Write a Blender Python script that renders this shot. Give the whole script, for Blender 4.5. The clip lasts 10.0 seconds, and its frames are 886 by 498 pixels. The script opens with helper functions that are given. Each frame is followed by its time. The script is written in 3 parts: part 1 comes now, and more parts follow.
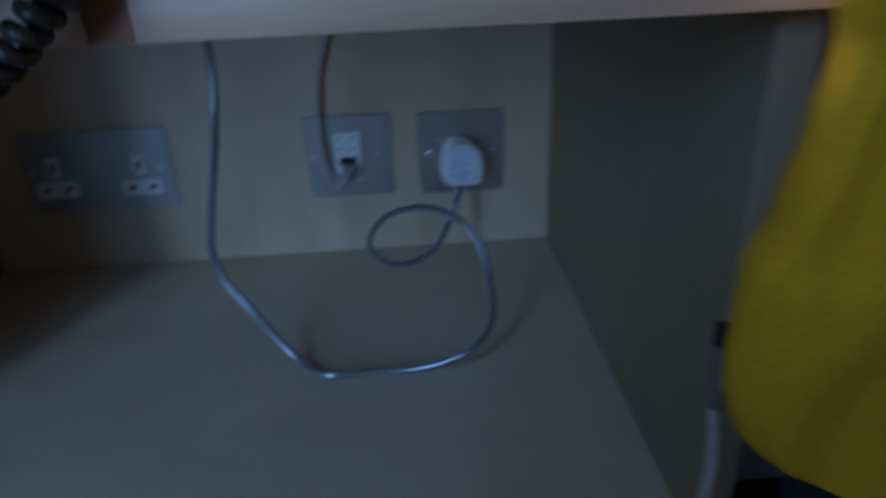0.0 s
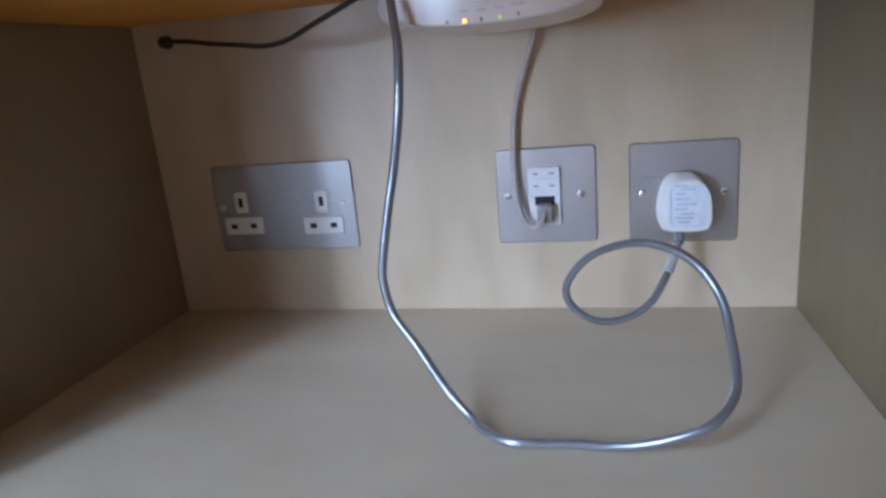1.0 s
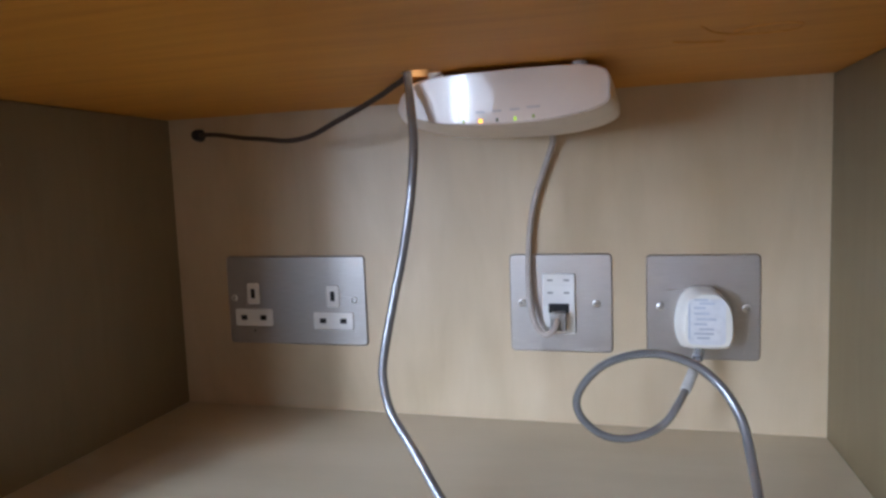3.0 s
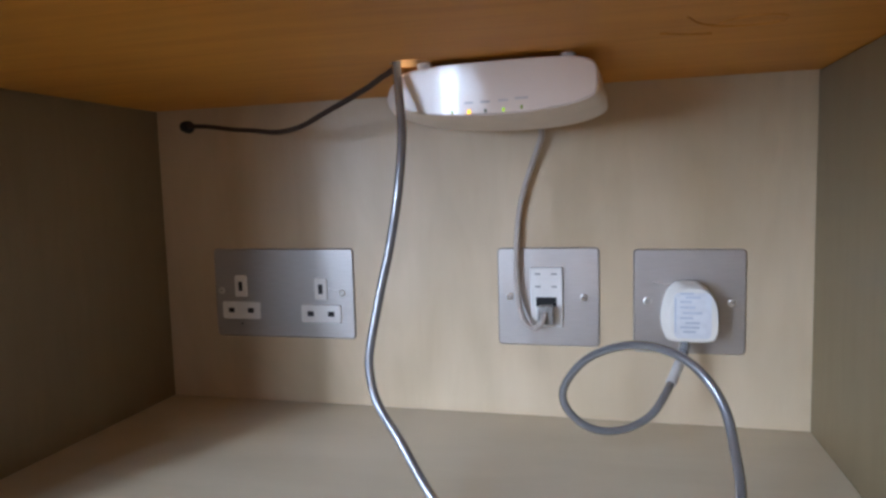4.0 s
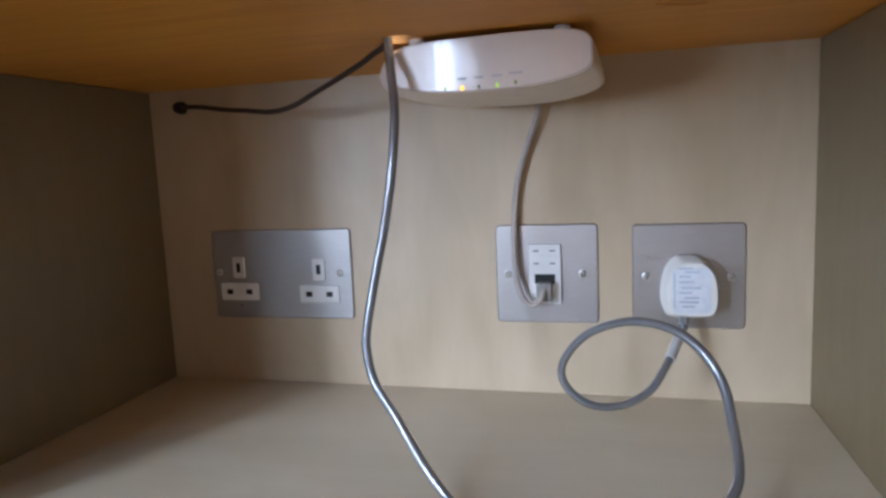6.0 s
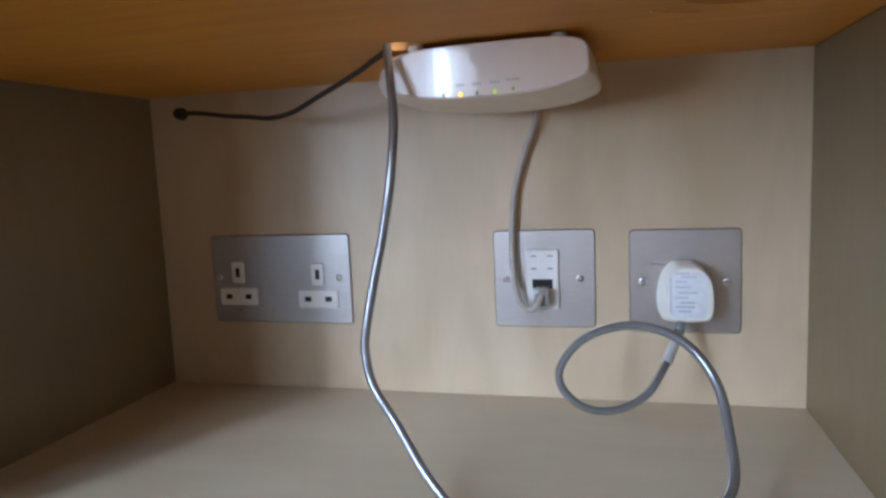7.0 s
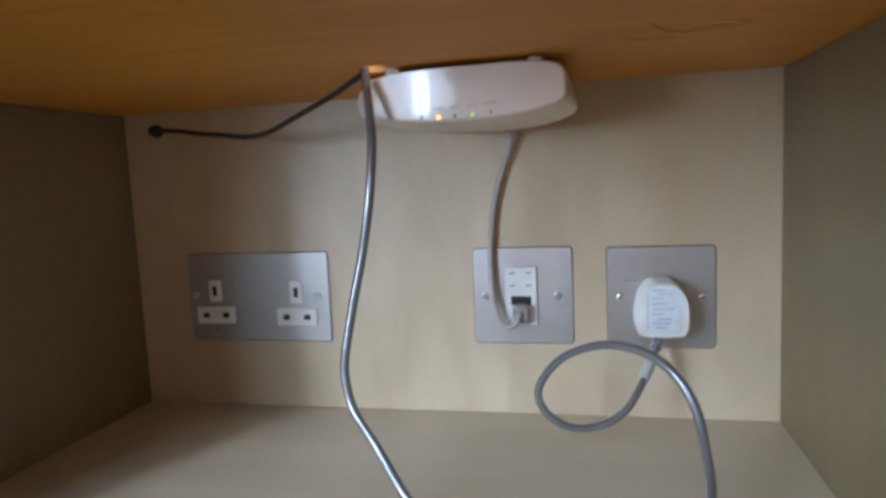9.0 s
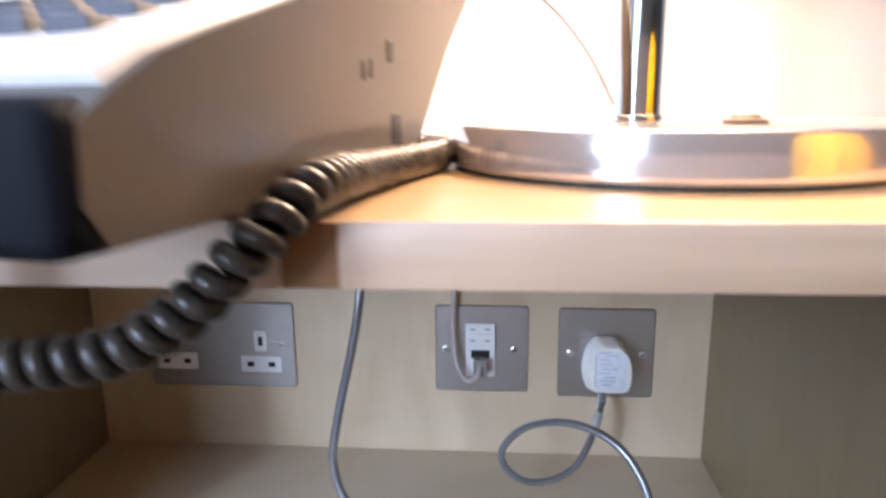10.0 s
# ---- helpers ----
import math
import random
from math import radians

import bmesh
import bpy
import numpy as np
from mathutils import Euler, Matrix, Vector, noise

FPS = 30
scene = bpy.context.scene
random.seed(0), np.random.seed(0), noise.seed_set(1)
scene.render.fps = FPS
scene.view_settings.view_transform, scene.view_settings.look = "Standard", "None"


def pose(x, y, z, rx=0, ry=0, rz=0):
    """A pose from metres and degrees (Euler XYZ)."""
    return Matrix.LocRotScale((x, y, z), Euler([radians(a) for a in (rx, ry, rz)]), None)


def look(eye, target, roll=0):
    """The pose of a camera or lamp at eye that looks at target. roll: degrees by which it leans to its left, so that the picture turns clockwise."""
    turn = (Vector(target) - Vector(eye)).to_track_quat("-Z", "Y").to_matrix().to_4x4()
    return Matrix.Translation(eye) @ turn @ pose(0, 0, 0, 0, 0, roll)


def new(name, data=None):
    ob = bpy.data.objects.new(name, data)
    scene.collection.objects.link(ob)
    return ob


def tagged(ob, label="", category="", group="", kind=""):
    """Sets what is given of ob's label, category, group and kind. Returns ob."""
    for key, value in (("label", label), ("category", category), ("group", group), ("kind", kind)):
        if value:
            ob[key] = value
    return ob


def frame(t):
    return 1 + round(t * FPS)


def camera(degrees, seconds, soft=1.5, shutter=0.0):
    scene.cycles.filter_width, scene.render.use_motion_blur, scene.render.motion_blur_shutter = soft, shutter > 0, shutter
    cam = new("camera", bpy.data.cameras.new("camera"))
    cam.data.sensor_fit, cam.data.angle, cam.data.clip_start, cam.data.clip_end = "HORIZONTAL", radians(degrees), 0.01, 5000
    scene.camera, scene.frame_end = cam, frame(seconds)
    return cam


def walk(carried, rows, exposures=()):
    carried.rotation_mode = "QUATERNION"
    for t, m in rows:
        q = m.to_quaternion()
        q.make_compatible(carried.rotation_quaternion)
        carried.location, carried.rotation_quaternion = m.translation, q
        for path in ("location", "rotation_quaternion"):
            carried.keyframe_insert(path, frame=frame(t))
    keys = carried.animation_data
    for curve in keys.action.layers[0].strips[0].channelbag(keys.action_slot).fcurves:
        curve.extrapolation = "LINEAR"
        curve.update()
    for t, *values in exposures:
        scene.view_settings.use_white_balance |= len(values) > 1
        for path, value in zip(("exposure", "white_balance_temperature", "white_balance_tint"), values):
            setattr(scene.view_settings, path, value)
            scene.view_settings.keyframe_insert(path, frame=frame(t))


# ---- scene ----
cam = camera(67.6, 10.0, 2.7, 0.6)
PATH = [
    (0, (0.244, -0.661, 0.32), (0.324, 1.13, -0.566), -2.6),
    (0.1, (0.246, -0.637, 0.32), (0.214, 1.135, -0.607), -2.7),
    (0.2, (0.256, -0.623, 0.315), (0.086, 1.156, -0.583), -4.1),
    (0.3, (0.241, -0.623, 0.285), (0.002, 1.187, -0.532), -4.6),
    (0.5, (0.221, -0.601, 0.268), (-0.109, 1.208, -0.519), -5.8),
    (0.7, (0.23, -0.591, 0.226), (-0.186, 1.27, -0.377), -5.1),
    (1, (0.224, -0.584, 0.229), (-0.229, 1.287, -0.313), -5.3),
    (1.2, (0.223, -0.581, 0.228), (-0.221, 1.306, -0.266), -4.8),
    (1.5, (0.231, -0.576, 0.209), (-0.316, 1.315, -0.143), -3.9),
    (2, (0.23, -0.573, 0.199), (-0.334, 1.334, -0.014), -3.0),
    (2.5, (0.231, -0.575, 0.201), (-0.307, 1.345, 0.037), -2.0),
    (2.7, (0.232, -0.574, 0.214), (-0.3, 1.345, 0.023), -2.1),
    (3.8, (0.237, -0.573, 0.204), (-0.266, 1.353, 0.014), -1.7),
    (4, (0.236, -0.574, 0.205), (-0.261, 1.354, 0.017), -1.6),
    (4.5, (0.236, -0.571, 0.206), (-0.238, 1.361, 0.002), -2.1),
    (5, (0.24, -0.57, 0.207), (-0.244, 1.355, -0.039), -2.3),
    (5.5, (0.237, -0.572, 0.205), (-0.257, 1.349, -0.049), -2.2),
    (5.7, (0.238, -0.569, 0.206), (-0.264, 1.35, -0.054), -2.4),
    (6.8, (0.242, -0.571, 0.206), (-0.265, 1.349, -0.036), -2.7),
    (7, (0.241, -0.573, 0.205), (-0.261, 1.349, -0.033), -2.5),
    (7.5, (0.24, -0.573, 0.205), (-0.249, 1.351, -0.038), -2.2),
    (8, (0.239, -0.572, 0.204), (-0.25, 1.352, -0.036), -2.2),
    (8.5, (0.237, -0.572, 0.204), (-0.236, 1.357, -0.029), -2.2),
    (9, (0.241, -0.573, 0.216), (-0.197, 1.365, -0.009), -2.7),
    (9.2, (0.241, -0.575, 0.237), (-0.109, 1.378, -0.014), -3.2),
    (9.4, (0.248, -0.575, 0.264), (-0.071, 1.377, -0.034), -3.9),
    (9.5, (0.25, -0.579, 0.274), (-0.04, 1.376, -0.034), -3.9),
    (9.6, (0.243, -0.58, 0.288), (-0.025, 1.374, -0.039), -3.0),
    (9.7, (0.236, -0.585, 0.301), (-0.016, 1.367, -0.052), -2.0),
    (9.8, (0.224, -0.587, 0.314), (-0.012, 1.363, -0.06), -1.2),
    (10, (0.195, -0.59, 0.337), (0.033, 1.354, -0.104), -0.7),
]
EXPOSURES = [(0, -2.09, 4170, 9), (0.3, -1.8, 4350, 12), (0.5, -0.92, 5330, 19), (1, 0.08, 5450, 22), (1.5, 0.08, 5970, 22), (2.5, 0.13, 6210, 22), (5.5, 0.13, 6020, 22), (7, 0.08, 5970, 20), (9, 0.08, 6020, 17), (9.5, 0.33, 6120, 17), (10, 0.04, 5840, 24)]
walk(cam, [(t, look(eye, target, roll)) for t, eye, target, roll in PATH], EXPOSURES)

# ---- world and light ----
world = bpy.data.worlds.new("sky")
scene.world = world
world.use_nodes = True
wn = world.node_tree.nodes
sky = wn.new("ShaderNodeTexSky")
sky.sky_type = "NISHITA"
sky.sun_disc = False
sky.sun_elevation = radians(35)
sky.sun_rotation = radians(60)
wn["Background"].inputs["Strength"].default_value = 0.12
world.node_tree.links.new(sky.outputs["Color"], wn["Background"].inputs["Color"])


def area_lamp(name, m, wide, high, watts, colour):
    data = bpy.data.lights.new(name, "AREA")
    data.shape, data.size, data.size_y, data.energy, data.color = "RECTANGLE", wide, high, watts, colour
    ob = new(name, data)
    ob.matrix_world = m
    return ob


# daylight through the room's tall window, behind and beside the camera
WIN_X, WIN_Y, WIN_Z, WIN_W, WIN_H = -1.21, -2.2, 1.02, 1.30, 1.96
area_lamp("window_daylight", pose(WIN_X, WIN_Y - 0.10, WIN_Z, 90, 0, 0), WIN_W - 0.06, WIN_H - 0.08, 41, (0.64, 0.83, 1.0))
# the brighter gap between the window's drawn net curtains
GAP_X, GAP_W = -1.08, 0.23
area_lamp("window_gap_daylight", pose(GAP_X, WIN_Y - 0.095, WIN_Z, 90, 0, 0), GAP_W, WIN_H - 0.08, 49, (0.64, 0.83, 1.0))

# bulb of the table lamp
bulb = bpy.data.lights.new("lamp_bulb", "POINT")
bulb.energy, bulb.color, bulb.shadow_soft_size = 10, (1.0, 0.76, 0.49), 0.05
bulb_ob = new("lamp_bulb", bulb)
bulb_ob.location = (0.28, -0.21, 0.56)

# ---- materials ----


def material(name, rough=0.5, metal=0.0):
    m = bpy.data.materials.new(name)
    m.use_nodes = True
    b = m.node_tree.nodes["Principled BSDF"]
    b.inputs["Roughness"].default_value = rough
    b.inputs["Metallic"].default_value = metal
    return m, m.node_tree.nodes, m.node_tree.links, b


def ramp(nodes, stops):
    r = nodes.new("ShaderNodeValToRGB")
    els = r.color_ramp.elements
    els[0].position, els[0].color = stops[0][0], (*stops[0][1], 1)
    els[1].position, els[1].color = stops[-1][0], (*stops[-1][1], 1)
    for p, c in stops[1:-1]:
        els.new(p).color = (*c, 1)
    return r


def bump(nodes, links, b, height, strength, distance):
    k = nodes.new("ShaderNodeBump")
    k.inputs["Strength"].default_value = strength
    k.inputs["Distance"].default_value = distance
    links.new(height, k.inputs["Height"])
    links.new(k.outputs["Normal"], b.inputs["Normal"])


def wood(name, light, dark, grain, rough=0.42, blotch=5.0, figure=(0.93, 0.925, 0.905)):
    """Lacquered veneer: long grain (grain gives the stretch on x, y, z), soft blotches, fine pores."""
    m, n, l, b = material(name, rough)
    tc = n.new("ShaderNodeTexCoord")
    mp = n.new("ShaderNodeMapping")
    mp.inputs["Scale"].default_value = grain
    l.new(tc.outputs["Object"], mp.inputs["Vector"])
    fine = n.new("ShaderNodeTexNoise")
    fine.inputs["Scale"].default_value, fine.inputs["Detail"].default_value = 14, 6
    fine.inputs["Distortion"].default_value = 0.6
    l.new(mp.outputs["Vector"], fine.inputs["Vector"])
    big = n.new("ShaderNodeTexNoise")
    big.inputs["Scale"].default_value, big.inputs["Detail"].default_value = blotch, 3
    l.new(tc.outputs["Object"], big.inputs["Vector"])
    fig = n.new("ShaderNodeTexNoise")
    fig.inputs["Scale"].default_value, fig.inputs["Detail"].default_value = 3.2, 4
    fig.inputs["Distortion"].default_value = 1.6
    mp2 = n.new("ShaderNodeMapping")
    mp2.inputs["Scale"].default_value = tuple(1 + (g - 1) * 0.30 for g in grain)
    mp2.inputs["Rotation"].default_value = (0.10, 0.45, 0.08)
    l.new(tc.outputs["Object"], mp2.inputs["Vector"])
    l.new(mp2.outputs["Vector"], fig.inputs["Vector"])
    mid = tuple((a * 0.6 + c * 0.4) for a, c in zip(light, dark))
    r1 = ramp(n, [(0.30, dark), (0.5, mid), (0.68, light)])
    l.new(fine.outputs["Fac"], r1.inputs["Fac"])
    mix = n.new("ShaderNodeMixRGB")
    mix.blend_type = "MULTIPLY"
    mix.inputs["Fac"].default_value = 1.0
    r2 = ramp(n, [(0.3, (0.86, 0.85, 0.83)), (0.7, (1.0, 1.0, 1.0))])
    l.new(big.outputs["Fac"], r2.inputs["Fac"])
    l.new(r1.outputs["Color"], mix.inputs["Color1"])
    l.new(r2.outputs["Color"], mix.inputs["Color2"])
    mix2 = n.new("ShaderNodeMixRGB")
    mix2.blend_type = "MULTIPLY"
    mix2.inputs["Fac"].default_value = 1.0
    r3 = ramp(n, [(0.34, figure), (0.64, (1.0, 1.0, 1.0))])
    l.new(fig.outputs["Fac"], r3.inputs["Fac"])
    l.new(mix.outputs["Color"], mix2.inputs["Color1"])
    l.new(r3.outputs["Color"], mix2.inputs["Color2"])
    l.new(mix2.outputs["Color"], b.inputs["Base Color"])
    rr = n.new("ShaderNodeMapRange")
    rr.inputs["To Min"].default_value, rr.inputs["To Max"].default_value = rough - 0.06, rough + 0.10
    l.new(big.outputs["Fac"], rr.inputs["Value"])
    l.new(rr.outputs["Result"], b.inputs["Roughness"])
    bump(n, l, b, fine.outputs["Fac"], 0.03, 0.0005)
    return m


def plastic(name, colour, rough=0.4, dirt=0.06, scale=60.0, coat=0.0):
    m, n, l, b = material(name, rough)
    tc = n.new("ShaderNodeTexCoord")
    t = n.new("ShaderNodeTexNoise")
    t.inputs["Scale"].default_value, t.inputs["Detail"].default_value = scale, 5
    l.new(tc.outputs["Object"], t.inputs["Vector"])
    low = tuple(c * (1 - dirt * 2) for c in colour)
    r = ramp(n, [(0.3, low), (0.6, colour)])
    l.new(t.outputs["Fac"], r.inputs["Fac"])
    l.new(r.outputs["Color"], b.inputs["Base Color"])
    b.inputs["Coat Weight"].default_value = coat
    b.inputs["Coat Roughness"].default_value = 0.04
    rr = n.new("ShaderNodeMapRange")
    rr.inputs["To Min"].default_value, rr.inputs["To Max"].default_value = max(rough - 0.05, 0.02), rough + 0.08
    l.new(t.outputs["Fac"], rr.inputs["Value"])
    l.new(rr.outputs["Result"], b.inputs["Roughness"])
    return m


def glow(name, colour, strength):
    m, n, l, b = material(name, 0.3)
    b.inputs["Base Color"].default_value = (*colour, 1)
    b.inputs["Emission Color"].default_value = (*colour, 1)
    b.inputs["Emission Strength"].default_value = strength
    return m


def brushed_steel(name):
    m, n, l, b = material(name, 0.34, 1.0)
    b.inputs["Anisotropic"].default_value = 0.4
    tc = n.new("ShaderNodeTexCoord")
    mp = n.new("ShaderNodeMapping")
    mp.inputs["Scale"].default_value = (3, 1, 70)
    l.new(tc.outputs["Object"], mp.inputs["Vector"])
    t = n.new("ShaderNodeTexNoise")
    t.inputs["Scale"].default_value, t.inputs["Detail"].default_value = 22, 5
    l.new(mp.outputs["Vector"], t.inputs["Vector"])
    smear = n.new("ShaderNodeTexNoise")
    smear.inputs["Scale"].default_value, smear.inputs["Detail"].default_value = 24, 4
    l.new(tc.outputs["Object"], smear.inputs["Vector"])
    r = ramp(n, [(0.3, (0.475, 0.45, 0.425)), (0.7, (0.545, 0.52, 0.495))])
    l.new(t.outputs["Fac"], r.inputs["Fac"])
    l.new(r.outputs["Color"], b.inputs["Base Color"])
    rr = n.new("ShaderNodeMapRange")
    rr.inputs["To Min"].default_value, rr.inputs["To Max"].default_value = 0.36, 0.46
    l.new(smear.outputs["Fac"], rr.inputs["Value"])
    l.new(rr.outputs["Result"], b.inputs["Roughness"])
    bump(n, l, b, t.outputs["Fac"], 0.12, 0.0003)
    return m


M_BACK = wood("maple_back", (0.69, 0.55, 0.372), (0.67, 0.53, 0.353), (7, 7, 0.9), 0.40, figure=(0.86, 0.84, 0.80))
# same maple as the back; the compartment's side shade is in this darker colour
M_SIDESHADE = wood("maple_side_shaded", (0.265, 0.20, 0.112), (0.245, 0.183, 0.10), (7, 7, 0.9), 0.42)
M_SHELF = wood("maple_shelf", (0.645, 0.545, 0.395), (0.632, 0.532, 0.383), (0.9, 7, 7), 0.38)
M_TOP = wood("desk_top_wood", (0.55, 0.385, 0.215), (0.46, 0.31, 0.16), (0.6, 10, 10), 0.30)
M_UNDER = wood("desk_underside_wood", (0.80, 0.35, 0.05), (0.70, 0.295, 0.04), (0.6, 8, 8), 0.50)
M_UNDER.node_tree.nodes["Principled BSDF"].inputs["Specular IOR Level"].default_value = 0.25
M_EDGE = wood("edge_lipping_wood", (0.84, 0.65, 0.48), (0.76, 0.57, 0.41), (0.5, 12, 12), 0.38)
M_EDGEWARM = wood("warm_lipping_wood", (0.84, 0.57, 0.37), (0.70, 0.46, 0.29), (0.5, 12, 12), 0.38)
M_STRIP = wood("edge_strip_wood", (0.36, 0.165, 0.045), (0.30, 0.13, 0.035), (6, 6, 1), 0.45)
M_BAND = wood("edge_band_wood", (0.40, 0.31, 0.20), (0.36, 0.275, 0.17), (8, 8, 0.6), 0.5)
M_STEEL = brushed_steel("brushed_steel")
M_SCREW = plastic("screw_nickel", (0.86, 0.84, 0.80), 0.32, 0.1)
M_SCREW.node_tree.nodes["Principled BSDF"].inputs["Metallic"].default_value = 1.0
M_WHITE = plastic("white_plastic", (0.92, 0.91, 0.88), 0.33, 0.03)
M_CREAM = plastic("cream_plastic", (0.95, 0.93, 0.87), 0.36, 0.04)
M_GLOSS = plastic("white_gloss_lid", (0.92, 0.80, 0.71), 0.15, 0.02, 30, 1.0)
M_SHELL = plastic("white_shell", (0.90, 0.775, 0.69), 0.42, 0.04)
M_DARK = plastic("black_plastic", (0.012, 0.012, 0.013), 0.45, 0.1)
M_SLOT = plastic("slot_black", (0.01, 0.01, 0.01), 0.6, 0.1)
M_GREYCAB = plastic("grey_cable_sheath", (0.34, 0.35, 0.37), 0.22, 0.06, 40, 1.0)
M_GREYCAB.node_tree.nodes["Principled BSDF"].inputs["Metallic"].default_value = 0.65
M_PALECAB = plastic("pale_grey_cable_sheath", (0.50, 0.43, 0.38), 0.40, 0.08, 90)
M_BROWNCAB = plastic("dark_cable_sheath", (0.045, 0.026, 0.015), 0.62, 0.1, 60)
M_FLEX = plastic("grey_lamp_flex", (0.24, 0.22, 0.23), 0.4, 0.1, 60)
M_SWITCH = plastic("bronze_switch", (0.16, 0.11, 0.07), 0.3, 0.05, 60)
M_SLEEVE = plastic("clear_sleeve", (0.70, 0.70, 0.69), 0.35, 0.1)
M_LABEL = plastic("paper_label", (0.88, 0.90, 0.93), 0.45, 0.05, 200)
M_INK = plastic("label_ink", (0.66, 0.71, 0.79), 0.6, 0.1)
M_PRINT = plastic("grey_print", (0.70, 0.63, 0.60), 0.5, 0.1)
M_MARK = plastic("module_mark_grey", (0.36, 0.35, 0.35), 0.5, 0.1)
M_CLEAR = plastic("translucent_plug", (0.56, 0.53, 0.50), 0.12, 0.2, 400)
M_CLEAR.node_tree.nodes["Principled BSDF"].inputs["Transmission Weight"].default_value = 0.45
M_AMBER = glow("amber_led", (1.0, 0.45, 0.03), 2.2)
M_GREEN = glow("green_led", (0.45, 0.8, 0.05), 0.8)
M_GREENDIM = glow("dim_green_led", (0.30, 0.36, 0.06), 0.12)
M_LEDOFF = plastic("led_window", (0.20, 0.20, 0.10), 0.3, 0.1)
# phone tones: dark body, pale faceplate, near-black block across the front
M_PHONE = plastic("phone_plastic", (0.07, 0.055, 0.042), 0.30, 0.04, 300)
M_PHONETOP = plastic("phone_top_plastic", (0.70, 0.66, 0.60), 0.4, 0.03, 300)
M_PHONEFRONT = plastic("dark_phone_front", (0.007, 0.008, 0.012), 0.75, 0.05, 200)
M_PHONEFRONT.node_tree.nodes["Principled BSDF"].inputs["Specular IOR Level"].default_value = 0.2
M_KEY = plastic("grey_key", (0.11, 0.11, 0.125), 0.6, 0.05)
M_HANDSET = plastic("dark_handset", (0.05, 0.045, 0.04), 0.4, 0.05)
M_CORD = plastic("coiled_cord", (0.055, 0.043, 0.032), 0.26, 0.08, 80)
M_CORDSLEEVE = plastic("cord_sleeve", (0.16, 0.14, 0.12), 0.5, 0.1)
M_CHROME = plastic("chrome", (0.80, 0.79, 0.78), 0.05, 0.02, 20)
M_CHROME.node_tree.nodes["Principled BSDF"].inputs["Metallic"].default_value = 1.0
M_SATIN = plastic("lacquered_metal_base", (0.90, 0.81, 0.74), 0.12, 0.02, 20)
M_SATIN.node_tree.nodes["Principled BSDF"].inputs["Metallic"].default_value = 0.75
M_YELLOW = plastic("yellow_fabric", (0.62, 0.36, 0.002), 0.95, 0.08, 500)
M_YELLOW.node_tree.nodes["Principled BSDF"].inputs["Specular IOR Level"].default_value = 0.1
M_NAVY = plastic("navy_fabric", (0.012, 0.017, 0.028), 0.85, 0.1, 300)
M_WALL = plastic("white_wall_paint", (0.80, 0.79, 0.76), 0.7, 0.02, 8)
M_ROOM = plastic("beige_wallpaper", (0.24, 0.20, 0.16), 0.8, 0.04, 10)
# for the added light blocker; pinkish so it reflects warm in the lamp base
M_BLOCKER = plastic("pinkish_blocker", (0.52, 0.40, 0.34), 0.8, 0.04, 10)
# near black so the unseen east wall throws little light into the compartment
M_DARKWALL = plastic("dark_bounce_cut", (0.055, 0.045, 0.038), 0.6, 0.1, 12)
M_CARPET = plastic("carpet", (0.09, 0.062, 0.042), 0.95, 0.2, 300)
M_SHADE = plastic("lamp_shade_fabric", (0.75, 0.70, 0.6), 0.8, 0.03, 200)
M_PENCIL = plastic("pencil_mark", (0.70, 0.31, 0.06), 0.7, 0.1)
mg, ng, lg, bg = material("window_glass", 0.02)
bg.inputs["Transmission Weight"].default_value = 1.0
bg.inputs["IOR"].default_value = 1.45
M_GLASS = mg

# ---- mesh helpers ----


def part(name, bm, mat, parent=None, label="", smooth=True):
    """Links a bmesh as one mesh object, under a thing or a part."""
    me = bpy.data.meshes.new(name)
    bmesh.ops.recalc_face_normals(bm, faces=bm.faces)
    bm.to_mesh(me)
    bm.free()
    me.materials.append(mat)
    if smooth:
        me.polygons.foreach_set("use_smooth", [True] * len(me.polygons))
        me.set_sharp_from_angle(angle=radians(38))
    ob = new(name, me)
    if parent:
        ob.parent = parent
    if label:
        tagged(ob, label)
    return ob


def thing(name, label, category, group="", kind=""):
    return tagged(new(name), label, category, group, kind)


def box(x0, x1, y0, y1, z0, z1, r=0.0, seg=2, bm=None):
    b = bmesh.new()
    bmesh.ops.create_cube(b, size=1)
    for v in b.verts:
        v.co = Vector((x0 + (v.co.x + 0.5) * (x1 - x0), y0 + (v.co.y + 0.5) * (y1 - y0), z0 + (v.co.z + 0.5) * (z1 - z0)))
    if r:
        bmesh.ops.bevel(b, geom=b.edges[:], offset=r, segments=seg, affect="EDGES", profile=0.5)
    if bm is None:
        return b
    me = bpy.data.meshes.new("tmp")
    b.to_mesh(me)
    b.free()
    bm.from_mesh(me)
    bpy.data.meshes.remove(me)
    return bm


def loft(loops, closed=True, cap0=True, cap1=True, bm=None):
    """A skin over rings of equal length."""
    b = bm or bmesh.new()
    rings = [[b.verts.new(p) for p in ring] for ring in loops]
    n = len(rings[0])
    for a, c in zip(rings, rings[1:]):
        for i in range(n if closed else n - 1):
            j = (i + 1) % n
            b.faces.new((a[i], a[j], c[j], c[i]))
    if cap0:
        b.faces.new(rings[0][::-1])
    if cap1:
        b.faces.new(rings[-1])
    return b


